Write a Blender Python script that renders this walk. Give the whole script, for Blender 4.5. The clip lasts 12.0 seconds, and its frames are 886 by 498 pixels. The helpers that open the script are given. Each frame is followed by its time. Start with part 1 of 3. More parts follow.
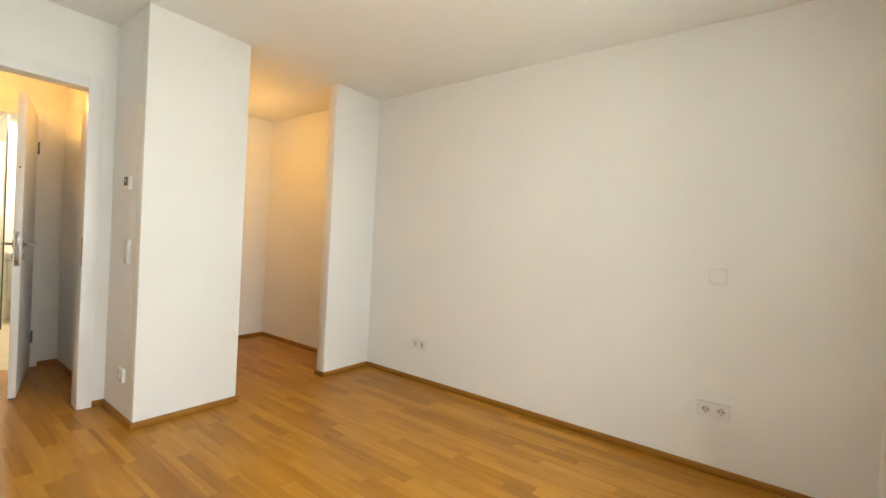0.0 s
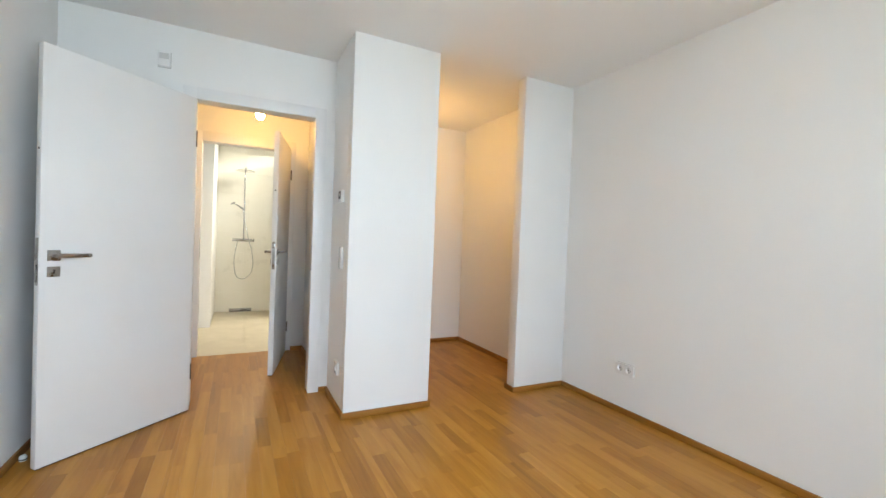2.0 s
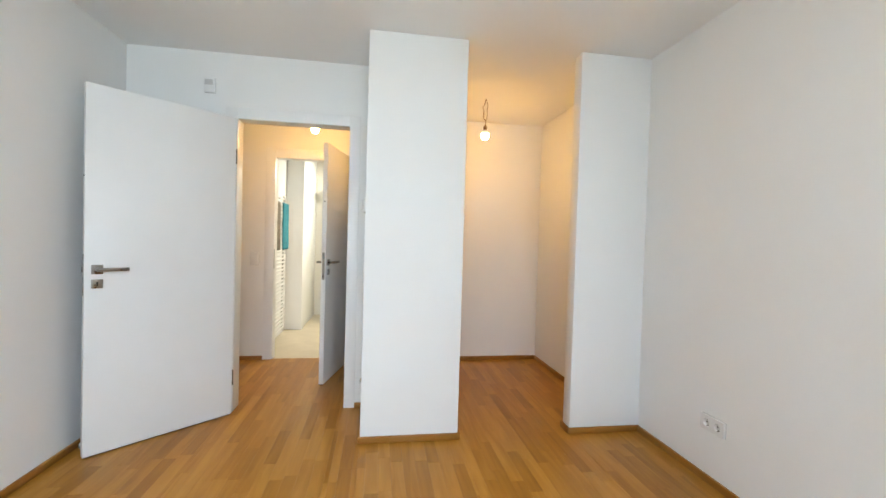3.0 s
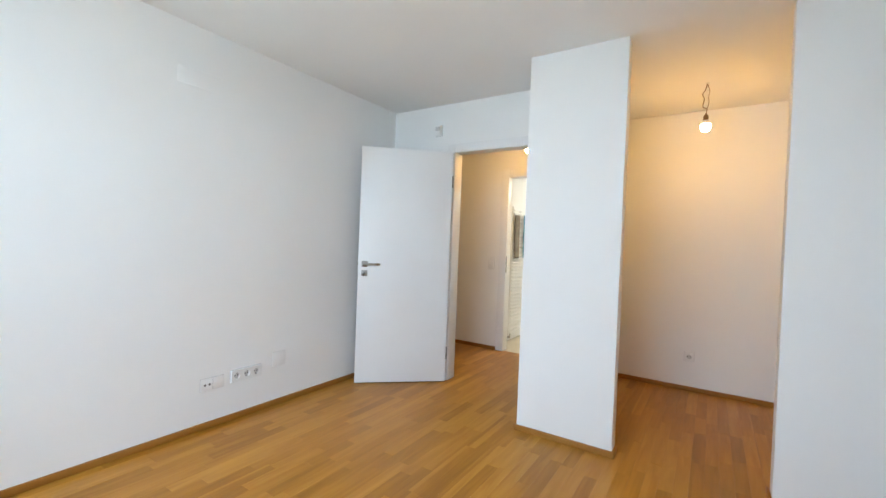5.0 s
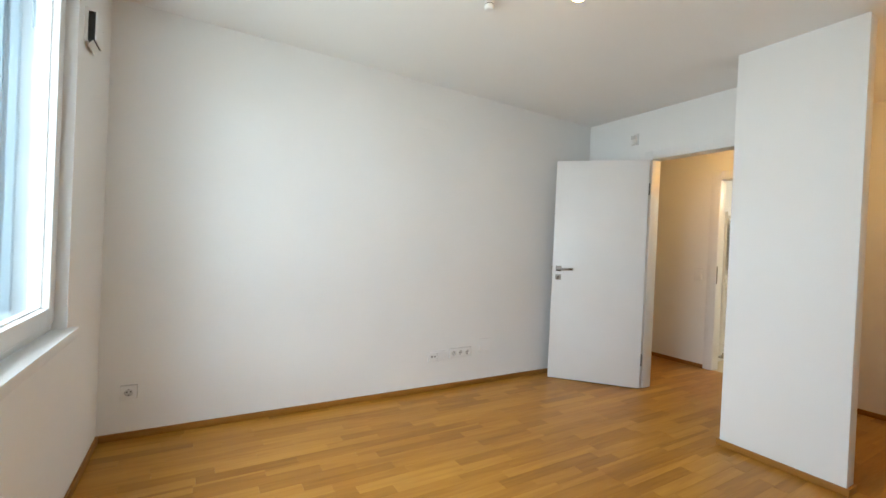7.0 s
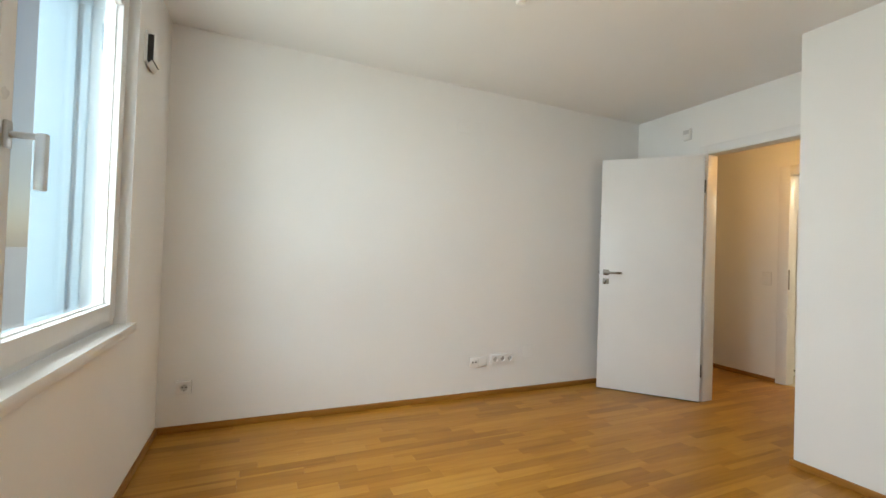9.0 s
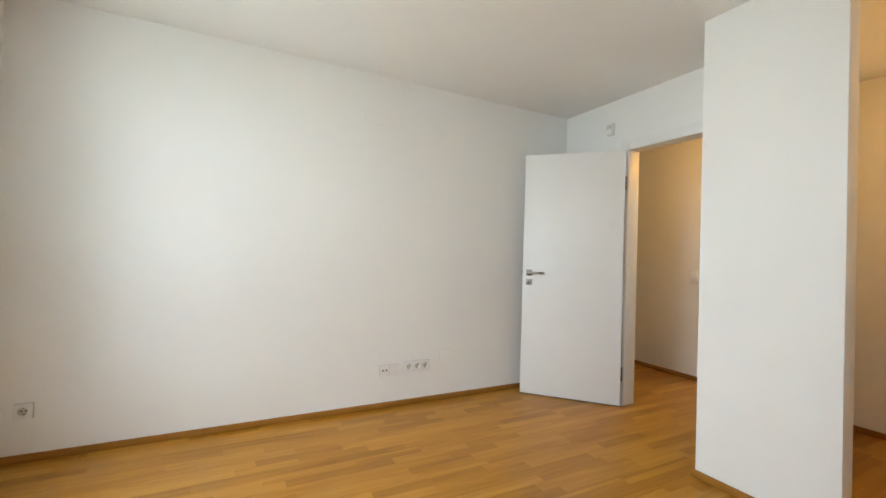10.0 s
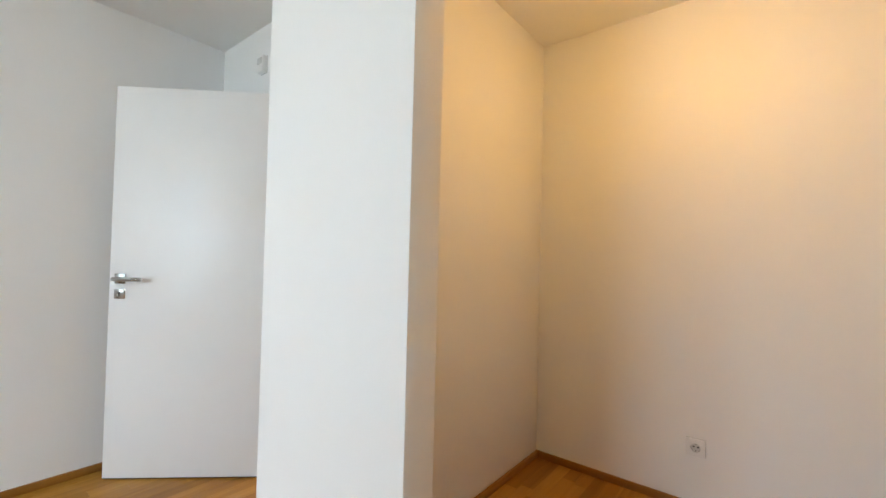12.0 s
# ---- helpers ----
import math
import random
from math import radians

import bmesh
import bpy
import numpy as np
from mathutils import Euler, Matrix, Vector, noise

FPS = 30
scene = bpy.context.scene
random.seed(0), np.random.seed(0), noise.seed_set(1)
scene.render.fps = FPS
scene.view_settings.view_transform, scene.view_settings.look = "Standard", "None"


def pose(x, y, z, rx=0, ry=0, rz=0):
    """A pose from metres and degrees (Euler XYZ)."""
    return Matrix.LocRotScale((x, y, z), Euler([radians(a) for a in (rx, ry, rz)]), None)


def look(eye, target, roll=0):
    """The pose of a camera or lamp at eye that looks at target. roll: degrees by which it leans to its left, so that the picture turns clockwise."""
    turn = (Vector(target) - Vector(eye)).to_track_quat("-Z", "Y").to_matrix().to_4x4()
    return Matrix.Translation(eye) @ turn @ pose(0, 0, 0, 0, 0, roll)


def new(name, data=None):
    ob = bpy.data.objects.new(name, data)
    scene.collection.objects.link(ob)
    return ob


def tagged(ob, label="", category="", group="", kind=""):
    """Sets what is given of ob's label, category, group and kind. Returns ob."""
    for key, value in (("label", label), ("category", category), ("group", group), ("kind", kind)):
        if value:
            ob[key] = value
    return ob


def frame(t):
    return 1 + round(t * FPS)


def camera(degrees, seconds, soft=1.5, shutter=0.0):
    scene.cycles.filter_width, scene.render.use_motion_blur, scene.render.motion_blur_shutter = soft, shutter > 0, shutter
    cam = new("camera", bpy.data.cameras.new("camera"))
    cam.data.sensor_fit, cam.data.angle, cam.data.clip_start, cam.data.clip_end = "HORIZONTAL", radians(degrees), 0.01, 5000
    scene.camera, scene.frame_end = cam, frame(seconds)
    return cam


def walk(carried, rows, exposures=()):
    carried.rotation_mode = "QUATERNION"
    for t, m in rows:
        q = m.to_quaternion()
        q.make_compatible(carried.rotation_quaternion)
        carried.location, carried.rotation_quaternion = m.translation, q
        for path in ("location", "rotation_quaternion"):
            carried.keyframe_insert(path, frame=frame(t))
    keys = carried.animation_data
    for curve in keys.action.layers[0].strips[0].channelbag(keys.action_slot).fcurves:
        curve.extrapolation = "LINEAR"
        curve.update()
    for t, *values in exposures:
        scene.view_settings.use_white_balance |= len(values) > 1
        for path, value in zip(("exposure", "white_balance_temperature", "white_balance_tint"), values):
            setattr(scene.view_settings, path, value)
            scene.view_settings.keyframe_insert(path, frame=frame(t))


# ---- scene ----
cam = camera(94.0, 12.0)
PATH = [
    (0, (0.036, 0.11, 1.198), (-1.156, 1.715, 1.172), 3.0),
    (0.5, (-0.006, 0.077, 1.204), (-1.362, 1.547, 1.174), 2.9),
    (1, (-0.026, 0.077, 1.205), (-1.537, 1.387, 1.171), 2.7),
    (1.5, (-0.073, 0.137, 1.19), (-1.728, 1.26, 1.154), 2.6),
    (2, (-0.178, 0.348, 1.185), (-1.966, 1.244, 1.15), 2.2),
    (2.5, (-0.204, 0.723, 1.227), (-2.106, 1.339, 1.192), 2.0),
    (2.7, (-0.252, 0.87, 1.244), (-2.188, 1.369, 1.207), 1.8),
    (4.3, (-0.338, 1.854, 1.278), (-2.234, 1.219, 1.235), 2.2),
    (4.5, (-0.303, 1.936, 1.269), (-2.145, 1.157, 1.232), 2.2),
    (5, (-0.208, 2.069, 1.255), (-1.884, 0.978, 1.224), 2.2),
    (5.5, (-0.059, 2.121, 1.249), (-1.538, 0.775, 1.229), 2.3),
    (6, (0.001, 2.235, 1.289), (-1.277, 0.698, 1.25), 2.4),
    (6.5, (0.054, 2.299, 1.207), (-1.078, 0.651, 1.201), 2.4),
    (7, (0.097, 2.362, 1.206), (-0.919, 0.64, 1.192), 2.6),
    (7.5, (0.097, 2.413, 1.19), (-0.79, 0.621, 1.191), 2.4),
    (7.7, (0.127, 2.4, 1.194), (-0.734, 0.595, 1.191), 2.5),
    (9.3, (-0.097, 2.378, 1.143), (-0.896, 0.545, 1.178), 1.9),
    (9.5, (-0.208, 2.389, 1.162), (-1.03, 0.566, 1.193), 1.8),
    (10, (-0.537, 2.383, 1.181), (-1.453, 0.605, 1.206), 1.7),
    (10.5, (-0.931, 2.31, 1.221), (-1.996, 0.617, 1.238), 1.3),
    (11, (-1.364, 2.284, 1.254), (-2.608, 0.717, 1.257), 1.3),
    (11.5, (-1.809, 2.239, 1.223), (-3.224, 0.827, 1.237), 1.4),
    (12, (-2.204, 2.223, 1.198), (-3.764, 0.972, 1.238), 1.4),
]
EXPOSURES = [
    (0.0, -0.40, 7500, 9), (0.3, -0.45, 6700, 9), (0.5, -0.46, 6350, 9), (1.0, -0.44, 6000, 9), (1.7, -0.38, 6000, 9), (2.5, -0.40, 6200, 9),
    (4.5, -0.42, 5800, 9), (5.5, -0.53, 5850, 9), (6.3, -0.62, 5850, 9), (7.0, -0.69, 6350, 9), (7.5, -0.80, 6850, 9),
    (9.5, -0.84, 6900, 9), (10.0, -0.62, 6700, 9), (10.5, -0.49, 6250, 9), (11.5, -0.44, 6250, 9), (12.0, -0.44, 6200, 9),
]
walk(cam, [(t, look(eye, target, roll)) for t, eye, target, roll in PATH], EXPOSURES)

# ---- plan, in metres ----
X_WIN, X_DOOR, X_FACE = 0.565, -3.395, -2.85       # window wall, door wall, wardrobe wall face
Y_LEFT, Y_RIGHT = -0.62, 2.870                     # long walls
CEIL = 2.52
NX, NY0, NY1 = -4.565, 1.098, 2.80                  # wardrobe niche: back, sides
PA, PB, SA = 1.0, 1.612, 2.37                     # pier front from PA to PB, nib from SA
X_HALL, X_BATH = -3.515, -4.69                     # hall between these
DY0, DY1, DTOP = 0.072, 0.876, 2.090               # bedroom door, clear
BY0, BY1, BTOP = 0.022, 0.80, 2.068                # bathroom door, clear
WY0, WY1, WZ0, WZ1 = 0.065, 2.035, 0.765, 2.29     # window opening
BULBS = {"niche": (-3.865, 1.99, 2.2), "room": (-1.17, 1.19, 2.25), "hall": (-4.1, 0.505, 2.215)}

# ---- light ----
world = bpy.data.worlds.new("sky")
scene.world = world
world.use_nodes = True
wn, wl = world.node_tree.nodes, world.node_tree.links
sky = wn.new("ShaderNodeTexSky")
sky.sky_type, sky.sun_disc = "NISHITA", False
sky.sun_elevation, sky.sun_rotation = radians(48), radians(200)
wl.new(sky.outputs["Color"], wn["Background"].inputs["Color"])
wn["Background"].inputs["Strength"].default_value = 0.12

sun_data = bpy.data.lights.new("sun", "SUN")
sun_data.energy, sun_data.angle, sun_data.color = 2.5, radians(0.6), (1, 0.95, 0.88)
sun = new("sun", sun_data)
sun.matrix_world = look((-6, -8, 14), (0, 0, 0))

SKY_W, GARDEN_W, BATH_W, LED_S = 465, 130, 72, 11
NICHE_S, HALL_S, ROOM_S = 400, 390, 150
def daylight(name, size, size_y, watts, colour, eye, target):
    """Daylight that enters by the bedroom window, from outside the opening."""
    d = bpy.data.lights.new(name, "AREA")
    d.shape, d.size, d.size_y, d.energy, d.color = "RECTANGLE", size, size_y, watts, colour
    new(name, d).matrix_world = look(eye, target)


daylight("sky_daylight", 3.2, 2.2, SKY_W, (0.76, 0.885, 1.0), (2.1, 1.35, 2.75), (-2.6, 0.3, 0.2))
daylight("garden_daylight", 3.2, 1.0, GARDEN_W, (0.86, 0.98, 0.95), (1.9, 1.4, 0.45), (-2.6, 0.2, 1.9))
# unseen area lamp added to brighten the bathroom
bath_data = bpy.data.lights.new("bath_fill", "AREA")
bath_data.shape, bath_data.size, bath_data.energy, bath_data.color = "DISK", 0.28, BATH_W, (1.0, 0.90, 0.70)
bath_lamp = new("bath_fill", bath_data)
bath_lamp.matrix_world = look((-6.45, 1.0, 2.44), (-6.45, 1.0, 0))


# ---- materials ----
def nodes_of(name, rough=0.5, metal=0.0):
    m = bpy.data.materials.new(name)
    m.use_nodes = True
    nt = m.node_tree
    b = nt.nodes["Principled BSDF"]
    b.inputs["Roughness"].default_value, b.inputs["Metallic"].default_value = rough, metal
    return m, nt.nodes, nt.links, b


def mottled(name, dark, light, rough=0.5, metal=0.0, scale=3.0, fine=140.0, bump=0.1, dist=0.0006, rough_var=0.08):
    """Two scales of noise in colour and gloss, and a fine relief."""
    m, n, l, b = nodes_of(name, rough, metal)
    geo = n.new("ShaderNodeNewGeometry")
    big, small = n.new("ShaderNodeTexNoise"), n.new("ShaderNodeTexNoise")
    big.inputs["Scale"].default_value, big.inputs["Detail"].default_value = scale, 4
    small.inputs["Scale"].default_value, small.inputs["Detail"].default_value = fine, 3
    for t in (big, small):
        l.new(geo.outputs["Position"], t.inputs["Vector"])
    add = n.new("ShaderNodeMath")
    add.operation, add.inputs[1].default_value = "MULTIPLY_ADD", 0.35
    l.new(small.outputs["Fac"], add.inputs[0])
    l.new(big.outputs["Fac"], add.inputs[2])
    ramp = n.new("ShaderNodeValToRGB")
    ramp.color_ramp.elements[0].position, ramp.color_ramp.elements[1].position = 0.42, 0.92
    ramp.color_ramp.elements[0].color, ramp.color_ramp.elements[1].color = (*dark, 1), (*light, 1)
    l.new(add.outputs[0], ramp.inputs["Fac"])
    l.new(ramp.outputs["Color"], b.inputs["Base Color"])
    mr = n.new("ShaderNodeMapRange")
    mr.inputs["To Min"].default_value, mr.inputs["To Max"].default_value = max(rough - rough_var, 0.02), min(rough + rough_var, 1)
    l.new(big.outputs["Fac"], mr.inputs["Value"])
    l.new(mr.outputs["Result"], b.inputs["Roughness"])
    if bump:
        bm_ = n.new("ShaderNodeBump")
        bm_.inputs["Strength"].default_value, bm_.inputs["Distance"].default_value = bump, dist
        l.new(small.outputs["Fac"], bm_.inputs["Height"])
        l.new(bm_.outputs["Normal"], b.inputs["Normal"])
    return m


def oak(name, source, dark=(0.24, 0.092, 0.005), mid=(0.365, 0.156, 0.014), light=(0.50, 0.247, 0.038), rough=0.31, along=0):
    """Oiled oak: tone by piece, long grain along x (or y), pores. source: 'object' or 'island' random."""
    m, n, l, b = nodes_of(name, rough)
    b.inputs["Specular IOR Level"].default_value = 0.36
    geo = n.new("ShaderNodeNewGeometry")
    rnd = n.new("ShaderNodeObjectInfo").outputs["Random"] if source == "object" else geo.outputs["Random Per Island"]
    shift = n.new("ShaderNodeVectorMath")
    shift.operation = "SCALE"
    comb = n.new("ShaderNodeCombineXYZ")
    l.new(rnd, comb.inputs[0]), l.new(rnd, comb.inputs[1]), l.new(rnd, comb.inputs[2])
    l.new(comb.outputs[0], shift.inputs[0])
    shift.inputs["Scale"].default_value = 37.0
    pos = n.new("ShaderNodeVectorMath")
    l.new(geo.outputs["Position"], pos.inputs[0]), l.new(shift.outputs[0], pos.inputs[1])
    stretch = n.new("ShaderNodeMapping")
    stretch.inputs["Scale"].default_value = (2.2, 26.0, 26.0) if along == 0 else (26.0, 2.2, 26.0)
    l.new(pos.outputs[0], stretch.inputs["Vector"])
    grain, pores = n.new("ShaderNodeTexNoise"), n.new("ShaderNodeTexNoise")
    grain.inputs["Scale"].default_value, grain.inputs["Detail"].default_value, grain.inputs["Distortion"].default_value = 1.0, 6, 0.6
    pores.inputs["Scale"].default_value, pores.inputs["Detail"].default_value = 6.0, 2
    l.new(stretch.outputs[0], grain.inputs["Vector"]), l.new(stretch.outputs[0], pores.inputs["Vector"])
    tone = n.new("ShaderNodeMath")
    tone.operation, tone.inputs[1].default_value = "MULTIPLY_ADD", 0.44
    l.new(rnd, tone.inputs[0])
    g2 = n.new("ShaderNodeMath")
    g2.operation, g2.inputs[1].default_value, g2.inputs[2].default_value = "MULTIPLY_ADD", 0.78, -0.10
    l.new(grain.outputs["Fac"], g2.inputs[0]), l.new(g2.outputs[0], tone.inputs[2])
    ramp = n.new("ShaderNodeValToRGB")
    e = ramp.color_ramp.elements
    e[0].position, e[0].color, e[1].position, e[1].color = 0.12, (*dark, 1), 0.9, (*light, 1)
    k = e.new(0.48)
    k.color = (*mid, 1)
    l.new(tone.outputs[0], ramp.inputs["Fac"])
    l.new(ramp.outputs["Color"], b.inputs["Base Color"])
    mr = n.new("ShaderNodeMapRange")
    mr.inputs["To Min"].default_value, mr.inputs["To Max"].default_value = rough - 0.07, rough + 0.12
    l.new(pores.outputs["Fac"], mr.inputs["Value"]), l.new(mr.outputs["Result"], b.inputs["Roughness"])
    bp = n.new("ShaderNodeBump")
    bp.inputs["Strength"].default_value, bp.inputs["Distance"].default_value = 0.12, 0.0005
    l.new(pores.outputs["Fac"], bp.inputs["Height"]), l.new(bp.outputs["Normal"], b.inputs["Normal"])
    return m


def glowing(name, colour, strength):
    m, n, l, b = nodes_of(name, 0.4)
    b.inputs["Base Color"].default_value = (0.9, 0.9, 0.88, 1)
    b.inputs["Emission Color"].default_value, b.inputs["Emission Strength"].default_value = (*colour, 1), strength
    return m


def clear_glass(name, tint=(0.96, 0.985, 0.98)):
    m, n, l, b = nodes_of(name, 0.0)
    b.inputs["Base Color"].default_value = (*tint, 1)
    b.inputs["Transmission Weight"].default_value, b.inputs["IOR"].default_value = 1.0, 1.45
    return m


PLASTER = mottled("white_wall_paint", (0.84, 0.84, 0.83), (0.87, 0.87, 0.86), 0.85, 0, 1.6, 220, 0.18, 0.0006)
CEILING = mottled("white_ceiling_paint", (0.85, 0.85, 0.84), (0.88, 0.88, 0.87), 0.9, 0, 1.2, 180, 0.15, 0.0006)
LACQUER = mottled("white_door_lacquer", (0.80, 0.80, 0.795), (0.84, 0.84, 0.835), 0.38, 0, 2.5, 300, 0.03, 0.0002)
FRAME_W = mottled("white_frame_paint", (0.76, 0.755, 0.74), (0.82, 0.815, 0.80), 0.35, 0, 4, 250, 0.04, 0.0002)
PLASTIC = mottled("white_plastic", (0.80, 0.80, 0.79), (0.84, 0.84, 0.83), 0.3, 0, 8, 400, 0.02, 0.0001)
PLATE = mottled("switch_plate_plastic", (0.83, 0.83, 0.825), (0.87, 0.87, 0.86), 0.25, 0, 8, 400, 0.02, 0.0001)
PVC = mottled("window_profile_white", (0.74, 0.75, 0.75), (0.80, 0.81, 0.81), 0.3, 0, 5, 300, 0.03, 0.0002)
STEEL = mottled("brushed_steel", (0.25, 0.24, 0.225), (0.42, 0.405, 0.38), 0.28, 1.0, 20, 300, 0.05, 0.0002)
HINGE = mottled("dull_hinge_steel", (0.13, 0.12, 0.11), (0.24, 0.225, 0.20), 0.4, 1.0, 20, 300, 0.05, 0.0002)
SATIN = mottled("satin_aluminium", (0.52, 0.53, 0.54), (0.62, 0.63, 0.64), 0.35, 1.0, 20, 300, 0.05, 0.0002)
CHROME = mottled("chrome", (0.42, 0.42, 0.42), (0.52, 0.52, 0.52), 0.1, 1.0, 20, 200, 0.0, 0.0001, 0.04)
DARK = mottled("black_plastic", (0.012, 0.012, 0.012), (0.03, 0.03, 0.03), 0.45, 0, 20, 200, 0.02)
GREY = mottled("grey_gasket", (0.10, 0.10, 0.10), (0.16, 0.16, 0.155), 0.6, 0, 20, 200, 0.02)
# white socket plastic, greyed so the well's shade is in the colour
WELL = mottled("shaded_socket_well", (0.60, 0.60, 0.59), (0.66, 0.66, 0.65), 0.35, 0, 20, 200, 0.02)
READOUT = mottled("pale_grey_readout_and_outline", (0.56, 0.56, 0.55), (0.62, 0.62, 0.61), 0.5, 0, 20, 200, 0.02)
TILE = mottled("bathroom_wall_tile", (0.80, 0.77, 0.68), (0.84, 0.81, 0.73), 0.3, 0, 3, 60, 0.04)
STONE = mottled("beige_floor_tile", (0.46, 0.40, 0.29), (0.58, 0.52, 0.40), 0.45, 0, 5, 80, 0.08)
GROUT = mottled("pale_grout", (0.66, 0.62, 0.53), (0.72, 0.68, 0.59), 0.9, 0, 9, 200, 0.1)
TEAL = mottled("teal_terry_cloth", (0.02, 0.19, 0.26), (0.05, 0.33, 0.42), 0.95, 0, 14, 420, 0.8, 0.002)
TAUPE = mottled("taupe_terry_cloth", (0.14, 0.12, 0.095), (0.26, 0.23, 0.18), 0.95, 0, 14, 420, 0.8, 0.002)
CHARCOAL = mottled("charcoal_terry_cloth", (0.012, 0.012, 0.012), (0.03, 0.03, 0.028), 0.95, 0, 14, 420, 0.8, 0.002)
COPPER = mottled("tan_cable_sheath", (0.16, 0.08, 0.03), (0.28, 0.15, 0.06), 0.5, 0, 30, 300, 0.05)
# blue-grey base puts the cool, dim look of outdoor daylight into the colour
REVEAL = mottled("daylight_tinted_blue_grey", (0.27, 0.39, 0.47), (0.32, 0.44, 0.52), 0.7, 0, 3, 120, 0.2, 0.001)
RENDER_W = mottled("pale_facade_render", (0.60, 0.66, 0.70), (0.70, 0.75, 0.78), 0.9, 0, 2, 120, 0.3, 0.002)
SCREED = mottled("dark_joint", (0.05, 0.026, 0.010), (0.085, 0.045, 0.018), 0.8, 0, 5, 120, 0.1)
OAK_PIECE, OAK_REST = oak("oak_strip", "object"), oak("oak_strip_joined", "island")
OAK_BASE = oak("oak_baseboard", "object", (0.21, 0.080, 0.011), (0.31, 0.135, 0.022), (0.38, 0.175, 0.034), 0.42)
OAK_BASE_Y = oak("oak_baseboard_cross", "object", (0.21, 0.080, 0.011), (0.31, 0.135, 0.022), (0.38, 0.175, 0.034), 0.42, 1)
GLASS = clear_glass("window_glass")
SHOWER_GLASS = clear_glass("shower_glass", (0.93, 0.975, 0.96))
BULB_NICHE, BULB_HALL, BULB_ROOM = (glowing("lit_bulb", (1.0, 0.53, 0.14), s) for s in (NICHE_S, HALL_S, ROOM_S))
LED = glowing("lit_led_strip", (1.0, 0.97, 0.92), LED_S)
DIFFUSER = glowing("lit_diffuser", (1.0, 0.93, 0.82), 4)


# ---- mesh helpers ----
def box(bm, x0, x1, y0, y1, z0, z1, bevel=0.0, m=None):
    v = [bm.verts.new((x, y, z)) for x in (x0, x1) for y in (y0, y1) for z in (z0, z1)]
    fs = [bm.faces.new([v[i] for i in q]) for q in ((0, 1, 3, 2), (4, 6, 7, 5), (0, 4, 5, 1), (2, 3, 7, 6), (0, 2, 6, 4), (1, 5, 7, 3))]
    if bevel:
        es = list({e for f in fs for e in f.edges})
        r = bmesh.ops.bevel(bm, geom=es, offset=bevel, segments=2, profile=0.5, affect="EDGES")
        v = list({w for f in r["faces"] for w in f.verts} | {w for w in v if w.is_valid})
    if m is not None:
        bmesh.ops.transform(bm, matrix=m, verts=v)
    return v


def tube(bm, p, q, r, seg=20, r2=None, bevel=0.0):
    """A rod from p to q."""
    p, q = Vector(p), Vector(q)
    d = q - p
    m = Matrix.Translation((p + q) / 2) @ d.to_track_quat("Z", "Y").to_matrix().to_4x4()
    g = bmesh.ops.create_cone(bm, cap_ends=True, segments=seg, radius1=r, radius2=r if r2 is None else r2, depth=d.length, matrix=m)
    if bevel:
        es = list({e for w in g["verts"] for e in w.link_edges if any(len(f.verts) > 4 for f in e.link_faces)})
        bmesh.ops.bevel(bm, geom=es, offset=bevel, segments=2, profile=0.5, affect="EDGES")


def turned(bm, profile, seg=28, m=None):
    """A body of revolution round z from (radius, height) pairs."""
    rings = [[bm.verts.new((r * math.cos(2 * math.pi * i / seg), r * math.sin(2 * math.pi * i / seg), z)) for i in range(seg)] for r, z in profile]
    for a, b in zip(rings, rings[1:]):
        for i in range(seg):
            bm.faces.new((a[i], a[(i + 1) % seg], b[(i + 1) % seg], b[i]))
    bm.faces.new(rings[0][::-1]), bm.faces.new(rings[-1])
    if m is not None:
        bmesh.ops.transform(bm, matrix=m, verts=[v for r in rings for v in r])


def mesh_of(name, bm, material, smooth=False):
    bmesh.ops.recalc_face_normals(bm, faces=bm.faces)
    me = bpy.data.meshes.new(name)
    bm.to_mesh(me)
    bm.free()
    me.materials.append(material)
    if smooth:
        for f in me.polygons:
            f.use_smooth = True
        me.set_sharp_from_angle(angle=radians(38))
    return me


def part(name, bm, material, parent=None, label="", smooth=True):
    ob = new(name, mesh_of(name, bm, material, smooth))
    if parent is not None:
        ob.parent = parent
    if label:
        tagged(ob, label)
    return ob


def thing(name, m, label, category, group="", kind=""):
    ob = new(name)
    ob.empty_display_size = 0.05
    ob.matrix_basis = m
    return tagged(ob, label, category, group, kind)


def structure(name, boxes, material, label="", category="", bevel=0.0):
    bm = bmesh.new()
    for b in boxes:
        box(bm, *b, bevel)
    return tagged(part(name, bm, material, None, "", bool(bevel)), label, category, "", "structure")


